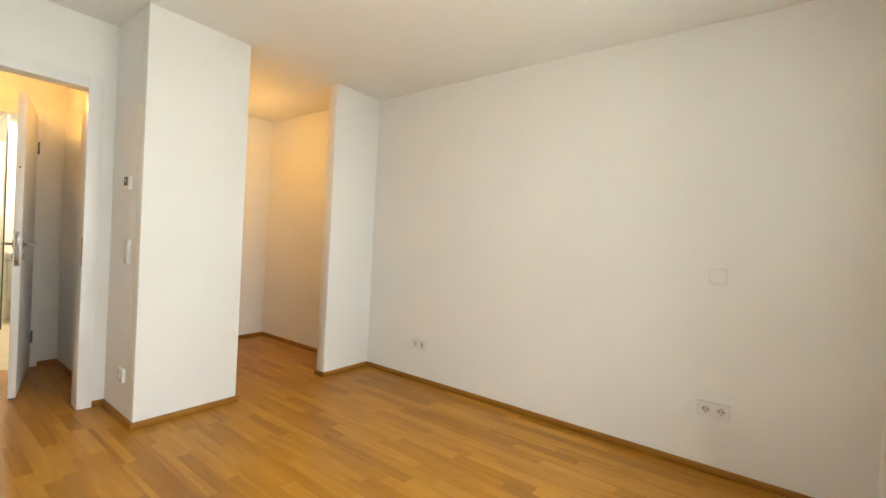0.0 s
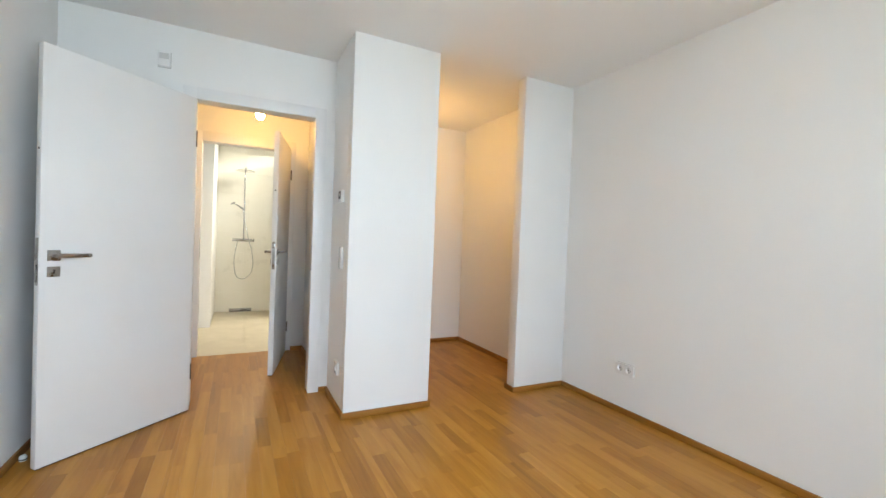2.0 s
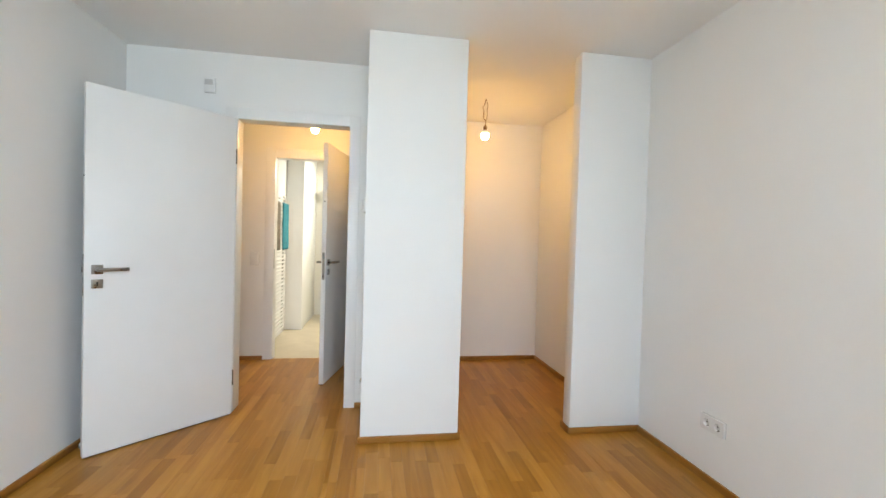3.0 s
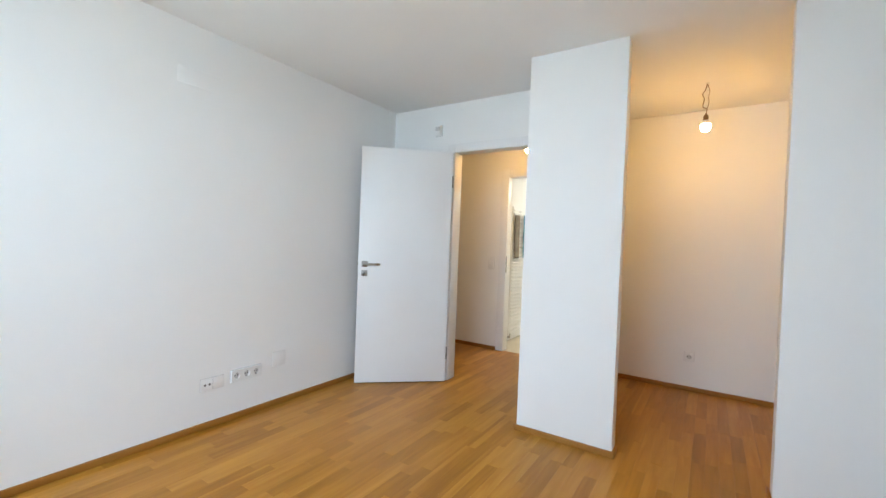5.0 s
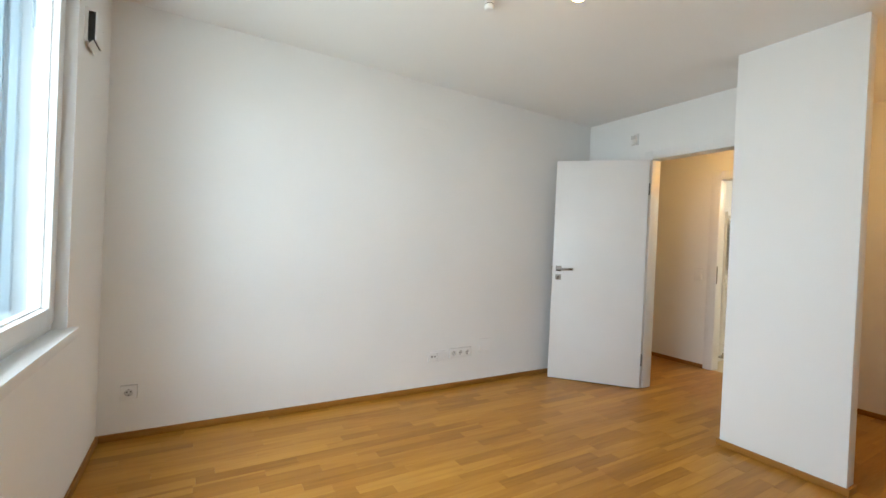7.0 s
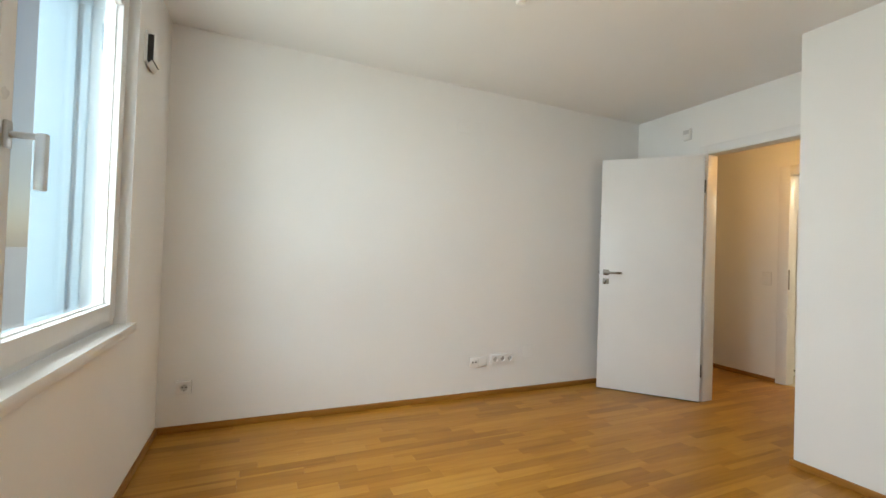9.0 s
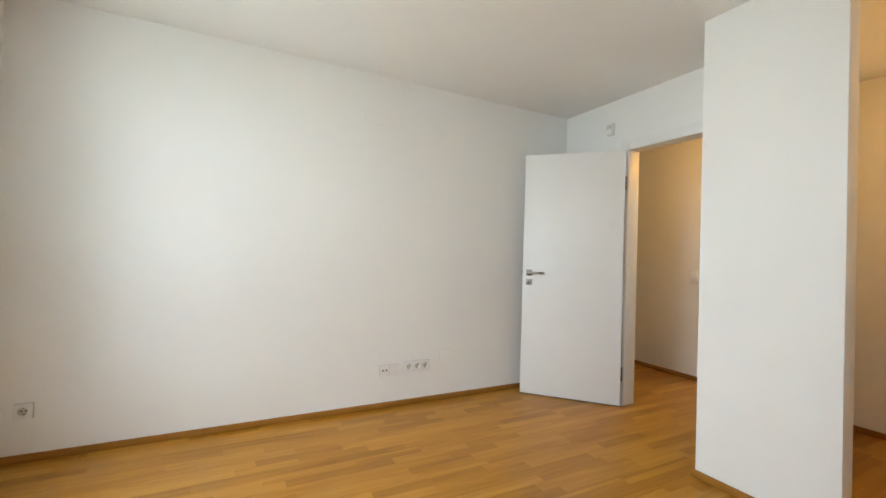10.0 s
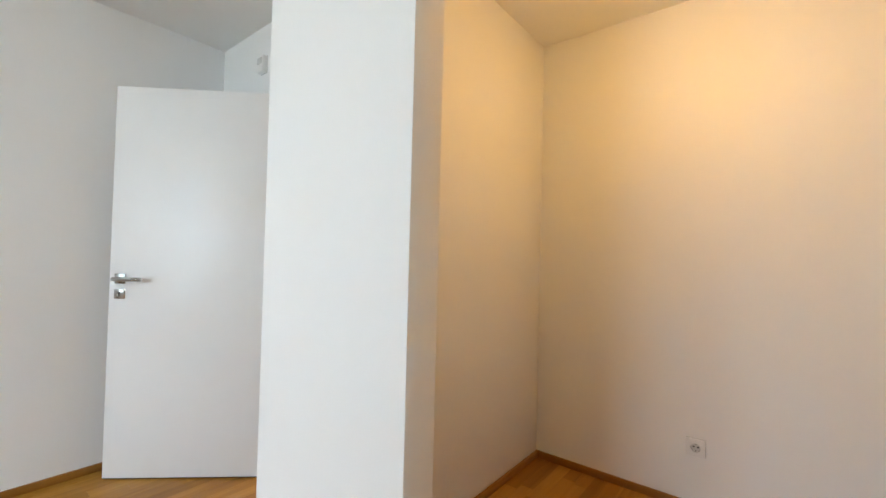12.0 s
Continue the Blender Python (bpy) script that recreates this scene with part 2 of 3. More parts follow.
def wire(name, points, r, material, parent, label=""):
    """A thin round cord along points, as a mesh tube."""
    bm = bmesh.new()
    pts = [Vector(p) for p in points]
    fine = []
    for i in range(len(pts) - 1):
        a, b, c, d = pts[max(i - 1, 0)], pts[i], pts[i + 1], pts[min(i + 2, len(pts) - 1)]
        for k in range(6):
            u = k / 6
            fine.append(0.5 * (2 * b + (c - a) * u + (2 * a - 5 * b + 4 * c - d) * u * u + (3 * b - a - 3 * c + d) * u ** 3))
    fine.append(pts[-1])
    rings = []
    for i, p in enumerate(fine):
        t = (fine[min(i + 1, len(fine) - 1)] - fine[max(i - 1, 0)]).normalized()
        side = t.cross(Vector((0.31, 0.9, 0.2))).normalized()
        up = t.cross(side)
        rings.append([bm.verts.new(p + r * (math.cos(a) * side + math.sin(a) * up)) for a in [2 * math.pi * j / 8 for j in range(8)]])
    for a, b in zip(rings, rings[1:]):
        for j in range(8):
            bm.faces.new((a[j], a[(j + 1) % 8], b[(j + 1) % 8], b[j]))
    bm.faces.new(rings[0]), bm.faces.new(rings[-1])
    return part(name, bm, material, parent, label)


# ---- walls, floor, ceiling ----
W = "white painted plaster wall"
X_OUT = X_WIN + 0.36
structure("wall_window", [(X_WIN, X_OUT, Y_LEFT - 0.2, WY0, 0, CEIL), (X_WIN, X_OUT, WY1, Y_RIGHT + 0.2, 0, CEIL),
                          (X_WIN, X_OUT, WY0, WY1, 0, WZ0), (X_WIN, X_OUT, WY0, WY1, WZ1, CEIL)], PLASTER, W + " around the window", "wall")
structure("wall_left", [(X_DOOR, X_WIN, Y_LEFT - 0.2, Y_LEFT, 0, CEIL)], PLASTER, "long " + W + " with socket plates", "wall")
structure("wall_right", [(NX, X_WIN, Y_RIGHT, Y_RIGHT + 0.2, 0, CEIL)], PLASTER, "long " + W + " with sockets and switch", "wall")
structure("wall_door", [(X_HALL, X_DOOR, Y_LEFT - 0.2, DY0, 0, CEIL), (X_HALL, X_DOOR, DY1, PA, 0, CEIL), (X_HALL, X_DOOR, DY0, DY1, DTOP, CEIL)],
          PLASTER, W + " with the bedroom doorway", "wall")
structure("wall_pier", [(X_FACE - 0.1, X_FACE, PA, PB, 0, CEIL), (NX - 0.16, X_FACE - 0.1, PA, NY0, 0, CEIL)], PLASTER, W + " closing the wardrobe niche", "wall", 0.003)
structure("wall_nib", [(X_FACE - 0.1, X_FACE, SA, Y_RIGHT, 0, CEIL)], PLASTER, "short white wall nib beside the niche", "wall", 0.003)
structure("wall_niche_side", [(NX, X_FACE - 0.1, NY1, Y_RIGHT, 0, CEIL)], PLASTER, W + " at the niche side", "wall")
structure("wall_niche_back", [(NX - 0.16, NX, NY0, Y_RIGHT + 0.2, 0, CEIL)], PLASTER, W + " at the back of the niche", "wall")
H3 = (-1.70, -0.965, 2.07)
structure("wall_bath", [(X_BATH - 0.12, X_BATH, -2.4, H3[0], 0, CEIL), (X_BATH - 0.12, X_BATH, H3[0], H3[1], H3[2], CEIL),
                        (X_BATH - 0.12, X_BATH, H3[1], BY0, 0, CEIL), (X_BATH - 0.12, X_BATH, BY1, PA, 0, CEIL),
                        (X_BATH - 0.12, X_BATH, BY0, BY1, BTOP, CEIL)], PLASTER, W + " between hall and bathroom", "wall")
structure("wall_hall_end", [(X_BATH - 0.12, X_HALL, -2.52, -2.4, 0, CEIL)], PLASTER, W + " ending the hall", "wall")
structure("wall_hall_side", [(X_HALL, X_HALL + 0.12, -2.4, Y_LEFT - 0.2, 0, CEIL)], PLASTER, W + " along the hall", "wall")
structure("ceiling", [(-7.5, X_OUT, -2.6, Y_RIGHT + 0.2, CEIL, CEIL + 0.2)], CEILING, "matt white painted ceiling", "ceiling")
structure("floor_slab", [(X_BATH - 0.03, X_OUT, -2.6, Y_RIGHT + 0.2, -0.25, -0.012)], SCREED, "dark bed under the oak strips", "floor")

BB_H, BB_T = 0.041, 0.014


def baseboard(x0, x1, y0, y1):
    bm = bmesh.new()
    box(bm, x0, x1, y0, y1, 0.0, BB_H, 0.003)
    tagged(part("baseboard", bm, OAK_BASE if x1 - x0 > y1 - y0 else OAK_BASE_Y), "oak baseboard along the white wall", "baseboard", "", "structure")


TR = 0.06    # door trim width
baseboard(X_DOOR, X_WIN - BB_T, Y_LEFT, Y_LEFT + BB_T)
baseboard(X_WIN - BB_T, X_WIN, Y_LEFT, Y_RIGHT - BB_T)
baseboard(X_FACE, X_WIN, Y_RIGHT - BB_T, Y_RIGHT)
baseboard(X_FACE, X_FACE + BB_T, SA - BB_T, Y_RIGHT - BB_T)
baseboard(X_FACE - 0.1 - BB_T, X_FACE, SA - BB_T, SA)
baseboard(X_FACE, X_FACE + BB_T, PA - BB_T, PB + BB_T)
baseboard(X_DOOR + BB_T, X_FACE, PA - BB_T, PA)
baseboard(X_FACE - 0.1, X_FACE, PB, PB + BB_T)
baseboard(X_DOOR, X_DOOR + BB_T, DY1 + TR, PA)
baseboard(X_DOOR, X_DOOR + BB_T, Y_LEFT + BB_T, DY0 - TR)
baseboard(NX, NX + BB_T, NY0 + BB_T, NY1 - BB_T)
baseboard(NX, X_FACE - 0.1, NY0, NY0 + BB_T)
baseboard(NX, X_FACE - 0.1 - BB_T, NY1 - BB_T, NY1)
baseboard(X_BATH, X_BATH + BB_T, H3[1] + 0.07, BY0 - 0.075)
baseboard(X_BATH, X_BATH + BB_T, BY1 + 0.075, PA - BB_T)
baseboard(X_BATH, X_HALL, PA - BB_T, PA)

# bathroom shell
BX, BYL = -7.2, -0.14
structure("wall_bath_back", [(BX - 0.15, BX, BYL - 0.15, 2.3, 0, CEIL)], GROUT, "tiled bathroom wall behind the shower", "wall")
structure("wall_bath_left", [(BX, X_BATH - 0.12, BYL - 0.15, BYL, 0, CEIL)], PLASTER, "white bathroom wall with towel radiator", "wall")
structure("wall_bath_nib", [(BX + 0.012, -6.08, BYL, 0.08, 0, CEIL)], PLASTER, "white wall nib beside the shower", "wall", 0.003)
structure("wall_bath_right", [(BX, X_BATH - 0.12, 2.3, 2.45, 0, CEIL)], PLASTER, "white bathroom wall", "wall")
structure("floor_bathroom", [(BX, X_BATH - 0.03, BYL, 2.3, -0.25, -0.006)], GROUT, "pale grout bed of the bathroom floor", "floor")

# ground and house front outside
structure("ground", [(X_OUT, 400, -400, 400, -3.6, -3.5)], RENDER_W, "pale ground outside the window", "ground")


# ---- doors ----
def door_frame(name, x0, x1, y0, y1, top, trim, label):
    """A painted frame lining an opening in a wall that lies between x0 and x1, trims proud on both faces."""
    e = thing(name, pose((x0 + x1) / 2, (y0 + y1) / 2, 0), label, "door frame", "", "structure")
    ox, oy = (x0 + x1) / 2, (y0 + y1) / 2
    h, w, lin = (x1 - x0) / 2, (y1 - y0) / 2, 0.018
    for nm, b in (("jamb", (-h, h, -w, -w + lin, 0.002, top)), ("jamb", (-h, h, w - lin, w, 0.002, top)), ("lintel", (-h, h, -w + lin, w - lin, top - lin, top))):
        bm = bmesh.new()
        box(bm, *b, 0.0015)
        part(nm, bm, FRAME_W, e)
    for s in (-1, 1):
        xa, xb = sorted((s * h, s * (h + 0.004)))
        for nm, b in (("trim", (xa, xb, -w - trim, -w + lin, 0.002, top + trim)), ("trim", (xa, xb, w - lin, w + trim, 0.002, top + trim)),
                      ("head_trim", (xa, xb, -w + lin, w - lin, top - lin, top + trim))):
            bm = bmesh.new()
            box(bm, *b, 0.0025)
            part(nm, bm, LACQUER, e)
    return e


def lever(parent, x, z, side, inward):
    """A square rose with a round lever on one face of a leaf; side: which face (sign of y), inward: towards the hinge (sign of x)."""
    y = side * 0.02
    bm = bmesh.new()
    box(bm, x - 0.026, x + 0.026, *sorted((y, y + side * 0.008)), z - 0.026, z + 0.026, 0.002)
    rose = part("handle_rose", bm, STEEL, parent, "square brushed steel rose")
    bm = bmesh.new()
    tube(bm, (x, y, z), (x, y + side * 0.05, z), 0.0095, bevel=0.001)
    tube(bm, (x - inward * 0.0105, y + side * 0.05, z), (x + inward * 0.135, y + side * 0.05, z), 0.0105, bevel=0.003)
    part("lever", bm, STEEL, rose, "brushed steel lever handle")
    bm = bmesh.new()
    box(bm, x - 0.026, x + 0.026, *sorted((y, y + side * 0.008)), z - 0.105, z - 0.055, 0.002)
    plate = part("keyhole_plate", bm, STEEL, parent, "square steel keyhole plate")
    bm = bmesh.new()
    tube(bm, (x, y + side * 0.007, z - 0.074), (x, y + side * 0.0087, z - 0.074), 0.005)
    box(bm, x - 0.0025, x + 0.0025, *sorted((y + side * 0.007, y + side * 0.0087)), z - 0.09, z - 0.074)
    part("keyhole", bm, DARK, plate, "dark keyhole")


def door_leaf(name, m, width, height, hinge_side, label, handle_x=None):
    """A flush leaf along +x from its hinge edge at the origin, 40 mm thick round y = 0."""
    e = thing(name, m, label, "door", "", "structure")
    bm = bmesh.new()
    box(bm, 0, width, -0.02, 0.02, 0.008, height, 0.002)
    part("leaf", bm, LACQUER, e)
    hx = width - 0.055
    lever(e, hx, 1.045, 1, -1)
    lever(e, hx, 1.045, -1, -1)
    bm = bmesh.new()
    box(bm, width - 0.001, width + 0.0015, -0.011, 0.011, 0.90, 1.13, 0.0006)
    box(bm, width + 0.001, width + 0.008, -0.006, 0.006, 1.03, 1.06, 0.001)
    part("lock_plate", bm, STEEL, e, "steel lock plate on the edge")
    bm = bmesh.new()
    tube(bm, (width - 0.0005, 0, 1.56), (width + 0.0015, 0, 1.56), 0.006)
    part("edge_plug", bm, GREY, e, "small dark edge plug")
    for z in (0.26, 1.80):
        bm = bmesh.new()
        box(bm, -0.010, 0.0, -0.014, 0.019, z - 0.052, z + 0.052, 0.001)
        for k in (-0.033, 0.0, 0.033):
            tube(bm, (-0.003, hinge_side * 0.024, z + k - 0.0155), (-0.003, hinge_side * 0.024, z + k + 0.0155), 0.0085, 16, bevel=0.001)
        part("hinge", bm, HINGE, e, "grey steel hinge")
    # black strip standing in for the shadow line below the leaf
    bm = bmesh.new()
    box(bm, 0.004, width - 0.004, -0.016, 0.016, 0.003, 0.0085)
    part("leaf_shadow_strip", bm, DARK, e, "dark strip for the shadow line under the leaf")
    return e


def yaw_between(p, q):
    return math.degrees(math.atan2(q[1] - p[1], q[0] - p[0]))


door_frame("door_frame_bedroom", X_HALL, X_DOOR, DY0, DY1, DTOP, TR, "white painted frame lining the bedroom doorway")
hp, hq = (-3.362, 0.083), (-2.822, -0.502)
door_leaf("door_1", pose(*hp, 0, 0, 0, yaw_between(hp, hq)), 0.80, 2.062, -1, "open flush white bedroom door with steel lever")


def strike_plate(frame_, x, y, side):
    """A slim steel strike let into a jamb; side: the way the jamb faces along y."""
    bm = bmesh.new()
    box(bm, x - 0.011, x + 0.011, *sorted((y, y + side * 0.0015)), 0.93, 1.12, 0.0005)
    ob = part("strike_plate", bm, HINGE, frame_, "slim grey steel strike plate")
    ob.matrix_parent_inverse = frame_.matrix_basis.inverted()


strike_plate(bpy.data.objects["door_frame_bedroom"], X_DOOR - 0.012, DY1 - 0.018, -1)
door_frame("door_frame_bathroom", X_BATH - 0.12, X_BATH, BY0, BY1, BTOP, 0.075, "white painted frame lining the bathroom doorway")
strike_plate(bpy.data.objects["door_frame_bathroom"], X_BATH - 0.012, BY0 + 0.018, 1)
bp_, bq = (X_BATH + 0.045, BY1 + 0.005), (-3.90, 0.632)
door_leaf("door_2", pose(*bp_, 0, 0, 0, yaw_between(bp_, bq)), 0.775, 2.055, 1, "open flush white bathroom door in the hall")
door_frame("door_frame_hall", X_BATH - 0.12, X_BATH, H3[0], H3[1], H3[2], 0.07, "white painted frame of a closed hall door")
door_leaf("door_3", pose(X_BATH - 0.03, H3[1] - 0.02, 0, 0, 0, -90), 0.69, 2.045, 1, "closed flush white door in the hall")


# ---- window ----
def ring(bm, y0, y1, z0, z1, w, x0, x1, bevel=0.003):
    """A rectangular frame of width w standing in the plane of y and z."""
    box(bm, x0, x1, y0, y0 + w, z0, z1, bevel)
    box(bm, x0, x1, y1 - w, y1, z0, z1, bevel)
    box(bm, x0, x1, y0 + w, y1 - w, z0, z0 + w, bevel)
    box(bm, x0, x1, y0 + w, y1 - w, z1 - w, z1, bevel)


WX = 0.605
WM = 1.05
window = thing("window_1", pose(0, 0, 0), "white two-sash window with steel lever handles", "window", "", "structure")
bm = bmesh.new()
ring(bm, WY0, WY1, WZ0 + 0.022, WZ1, 0.05, WX + 0.008, WX + 0.08)
part("window_frame", bm, PVC, window)


def sash(y0, y1, z0, z1, handle_y):
    bm = bmesh.new()
    ring(bm, y0, y1, z0, z1, 0.068, WX - 0.006, WX + 0.062, 0.005)
    s = part("sash", bm, PVC, window)
    bm = bmesh.new()
    ring(bm, y0 + 0.062, y1 - 0.062, z0 + 0.062, z1 - 0.062, 0.012, WX + 0.020, WX + 0.026, 0.0)
    part("glazing_bead", bm, PVC, s)
    for gx in (0.026, 0.050):
        bm = bmesh.new()
        box(bm, WX + gx, WX + gx + 0.004, y0 + 0.06, y1 - 0.06, z0 + 0.06, z1 - 0.06)
        g = part("pane", bm, GLASS, s, "clear glass pane")
        g.visible_shadow = False
    if handle_y is not None:
        hz, hx = 1.41, WX - 0.006
        bm = bmesh.new()
        box(bm, hx - 0.011, hx, handle_y - 0.0145, handle_y + 0.0145, hz - 0.035, hz + 0.035, 0.005)
        part("handle_rose", bm, SATIN, s, "oval steel handle rose")
        bm = bmesh.new()
        tube(bm, (hx - 0.011, handle_y, hz), (hx - 0.072, handle_y, hz), 0.0085, bevel=0.001)
        box(bm, hx - 0.084, hx - 0.060, handle_y - 0.010, handle_y + 0.010, hz - 0.135, hz + 0.010, 0.004)
        part("handle", bm, SATIN, s, "satin metal window handle turned down")


SZ0, SZ1 = WZ0 + 0.055, WZ1 - 0.033
sash(WY0 + 0.033, WM - 0.002, SZ0, SZ1, WM - 0.036)
sash(WM + 0.002, WY1 - 0.033, SZ0, SZ1, None)
bm = bmesh.new()
box(bm, X_WIN - 0.034, WX + 0.008, WY0 - 0.035, WY1 + 0.035, WZ0 - 0.020, WZ0 + 0.0215, 0.004)
part("window_sill", bm, FRAME_W, window, "white window sill board")
# rails and outer sill share the daylight-tinted blue-grey
bm = bmesh.new()
for y0, y1 in ((WY0 + 0.004, WY0 + 0.034), (WY1 - 0.034, WY1 - 0.004)):
    box(bm, 0.74, 0.765, y0, y1, WZ0 + 0.02, WZ1 - 0.01, 0.002)
    box(bm, 0.785, 0.81, y0, y1, WZ0 + 0.02, WZ1 - 0.01, 0.002)
    box(bm, 0.765, 0.785, y0, y0 + 0.006, WZ0 + 0.02, WZ1 - 0.01)
part("blind_guide_rail", bm, REVEAL, window, "pale metal blind guide rails")
bm = bmesh.new()
box(bm, WX + 0.085, X_OUT + 0.04, WY0 + 0.002, WY1 - 0.002, WZ0 + 0.001, WZ0 + 0.018, 0.003)
part("outer_sill", bm, REVEAL, window, "pale metal outer sill")

# thin added lining boards carry the daylight tint over the white reveal
for y0, y1 in ((WY0 + 0.0005, WY0 + 0.0035), (WY1 - 0.0035, WY1 - 0.0005)):
    bm = bmesh.new()
    box(bm, WX + 0.081, X_OUT - 0.002, y0, y1, WZ0 + 0.02, WZ1 - 0.0045)
    part("outer_reveal", bm, REVEAL, window, "added outer reveal lining tinted for cool daylight")
bm = bmesh.new()
box(bm, WX + 0.081, X_OUT - 0.002, WY0 + 0.004, WY1 - 0.004, WZ1 - 0.0035, WZ1 - 0.0005)
part("outer_reveal", bm, REVEAL, window, "added outer reveal lining tinted for cool daylight")

# facing house front across the yard
bm = bmesh.new()
box(bm, 14, 22, -14, 16, -3.5, 9, 0.02)
house = thing("house", pose(14, 1, -3.5), "pale rendered house across the yard", "house")
house_wall = part("wall", bm, RENDER_W, house)
house_wall.matrix_parent_inverse = Matrix.Translation((-14, -1, 3.5))


# ---- electrical plates ----
def on_wall(x, y, z, facing):
    """Pose with local +z out of the wall and local y up. facing: outward yaw of the wall in degrees from +x."""
    f = Vector((math.cos(radians(facing)), math.sin(radians(facing)), 0))
    up = Vector((0, 0, 1))
    side = up.cross(f)
    return Matrix.Translation((x, y, z)) @ Matrix((side, up, f)).transposed().to_4x4()


def cell_with_hole(bm, u, half, r, z, depth, seg=32):
    """A square front face round u with a round hole whose wall runs down by depth."""
    inner, low, outer = [], [], []
    for i in range(seg):
        c, q = math.cos(2 * math.pi * i / seg), math.sin(2 * math.pi * i / seg)
        k = half / max(abs(c), abs(q))
        inner.append(bm.verts.new((u + r * c, r * q, z)))
        low.append(bm.verts.new((u + 0.95 * r * c, 0.95 * r * q, z - depth)))
        outer.append(bm.verts.new((u + k * c, k * q, z)))
    for i in range(seg):
        j = (i + 1) % seg
        bm.faces.new((outer[i], outer[j], inner[j], inner[i]))
        bm.faces.new((inner[i], inner[j], low[j], low[i]))


def socket_insert(e, u):
    """A deep round well with two contact holes and earth clips."""
    bm = bmesh.new()
    turned(bm, [(0.0202, 0.001), (0.0202, 0.0022), (0.001, 0.0023)], 32, Matrix.Translation((u, 0, 0)))
    cup = part("socket_well", bm, WELL, e, "deep round socket well")
    bm = bmesh.new()
    for k in (-0.0095, 0.0095):
        tube(bm, (u + k, 0, 0.0022), (u + k, 0, 0.0028), 0.0042, 12)
    part("contact_holes", bm, DARK, cup, "two dark contact holes")
    for k in (-1, 1):
        bm = bmesh.new()
        box(bm, u - 0.0035, u + 0.0035, *sorted((k * 0.0145, k * 0.0192)), 0.0022, 0.0125, 0.0008)
        part("earth_clip", bm, STEEL, cup, "steel earth clip")


def plate(name, m, count, label, group, kind_="socket", size=0.071, w=0.081, h=0.081):
    e = thing(name, m, label, "socket" if kind_ == "socket" else "switch" if kind_ == "switch" else "wall plate", group)
    half, top = (w + size * (count - 1)) / 2, 0.0165
    bm = bmesh.new()
    if kind_ == "socket":
        edge = (w - size) / 2
        box(bm, -half, half, h / 2 - edge, h / 2, 0.0015, top + 0.0006, 0.0014)
        box(bm, -half, half, -h / 2, -h / 2 + edge, 0.0015, top + 0.0006, 0.0014)
        box(bm, -half, -half + edge, -h / 2 + edge, h / 2 - edge, 0.0015, top + 0.0006, 0.0014)
        box(bm, half - edge, half, -h / 2 + edge, h / 2 - edge, 0.0015, top + 0.0006, 0.0014)
        for i in range(count):
            cell_with_hole(bm, (i - (count - 1) / 2) * size, size / 2 + 0.0005, 0.0208, top, 0.0145)
    else:
        box(bm, -half, half, -h / 2, h / 2, 0.0015, 0.0085, 0.0022)
    part("frame", bm, PLATE, e)
    # pale grey rim past the plate's edge paints its shadow line
    bm = bmesh.new()
    box(bm, -half - 0.0014, half + 0.0014, -h / 2 - 0.0014, h / 2 + 0.0014, 0.0, 0.0016)
    part("shadow_rim", bm, READOUT, e, "grey rim for the shadow line around the plate")
    for i in range(count):
        u = (i - (count - 1) / 2) * size
        if kind_ == "socket":
            socket_insert(e, u)
        elif kind_ == "switch":
            bm = bmesh.new()
            box(bm, u - 0.0335, u + 0.0335, -0.0335, 0.0335, 0.0075, 0.0125, 0.0018)
            part("rocker", bm, PLATE, e)
    return e


plate("wall_socket", on_wall(0.42, Y_LEFT, 0.273, 90), 1, "single white wall socket near the window corner", "wall sockets")
plate("wall_socket", on_wall(-1.88, Y_LEFT, 0.295, 90), 3, "triple white wall socket above the oak baseboard", "wall sockets")
data = plate("data_outlet", on_wall(-1.648, Y_LEFT, 0.283, 90), 2, "white antenna and data outlet plate", "", "plain")
for u in (-0.050, -0.021):
    bm = bmesh.new()
    turned(bm, [(0.0075, 0.0084), (0.0075, 0.0105), (0.0058, 0.0108), (0.0055, 0.0095), (0.001, 0.0094)], 20, Matrix.Translation((u, 0, 0)))
    part("jack", bm, GREY, data, "dark round jack")
bm = bmesh.new()
box(bm, -0.0005, 0.0005, -0.036, 0.036, 0.0084, 0.0089)
part("seam", bm, GREY, data, "dark seam")
blank = thing("blank_cover", on_wall(-2.137, Y_LEFT, 0.342, 90), "blank painted square cover plate flush on the wall", "wall plate")
bm = bmesh.new()
box(bm, -0.056, 0.056, -0.0525, 0.0525, 0.0, 0.006, 0.0018)
part("cover", bm, PLASTER, blank)
bm = bmesh.new()
box(bm, -0.0575, 0.0575, -0.054, 0.054, 0.0, 0.0008)
part("joint", bm, READOUT, blank, "thin shadowed joint")
plate("wall_socket", on_wall(-2.215, Y_RIGHT, 0.322, -90), 2, "double white wall socket above the baseboard", "wall sockets")
plate("wall_socket", on_wall(-0.085, Y_RIGHT, 0.352, -90), 2, "double white wall socket below the switch", "wall sockets")
plate("light_switch", on_wall(-0.10, Y_RIGHT, 1.095, -90), 1, "single white rocker light switch", "light switches", "switch")
plate("wall_socket", on_wall(NX, 1.933, 0.308, 0), 1, "single white wall socket in the niche", "wall sockets")
sw = plate("light_switch", on_wall(-3.04, PA, 1.045, -90) @ pose(0, 0, 0, 0, 0, 90), 2, "double white light switch beside the doorway", "light switches", "switch")
plate("wall_socket", on_wall(-3.04, PA, 0.285, -90), 1, "single white wall socket beside the doorway", "wall sockets")
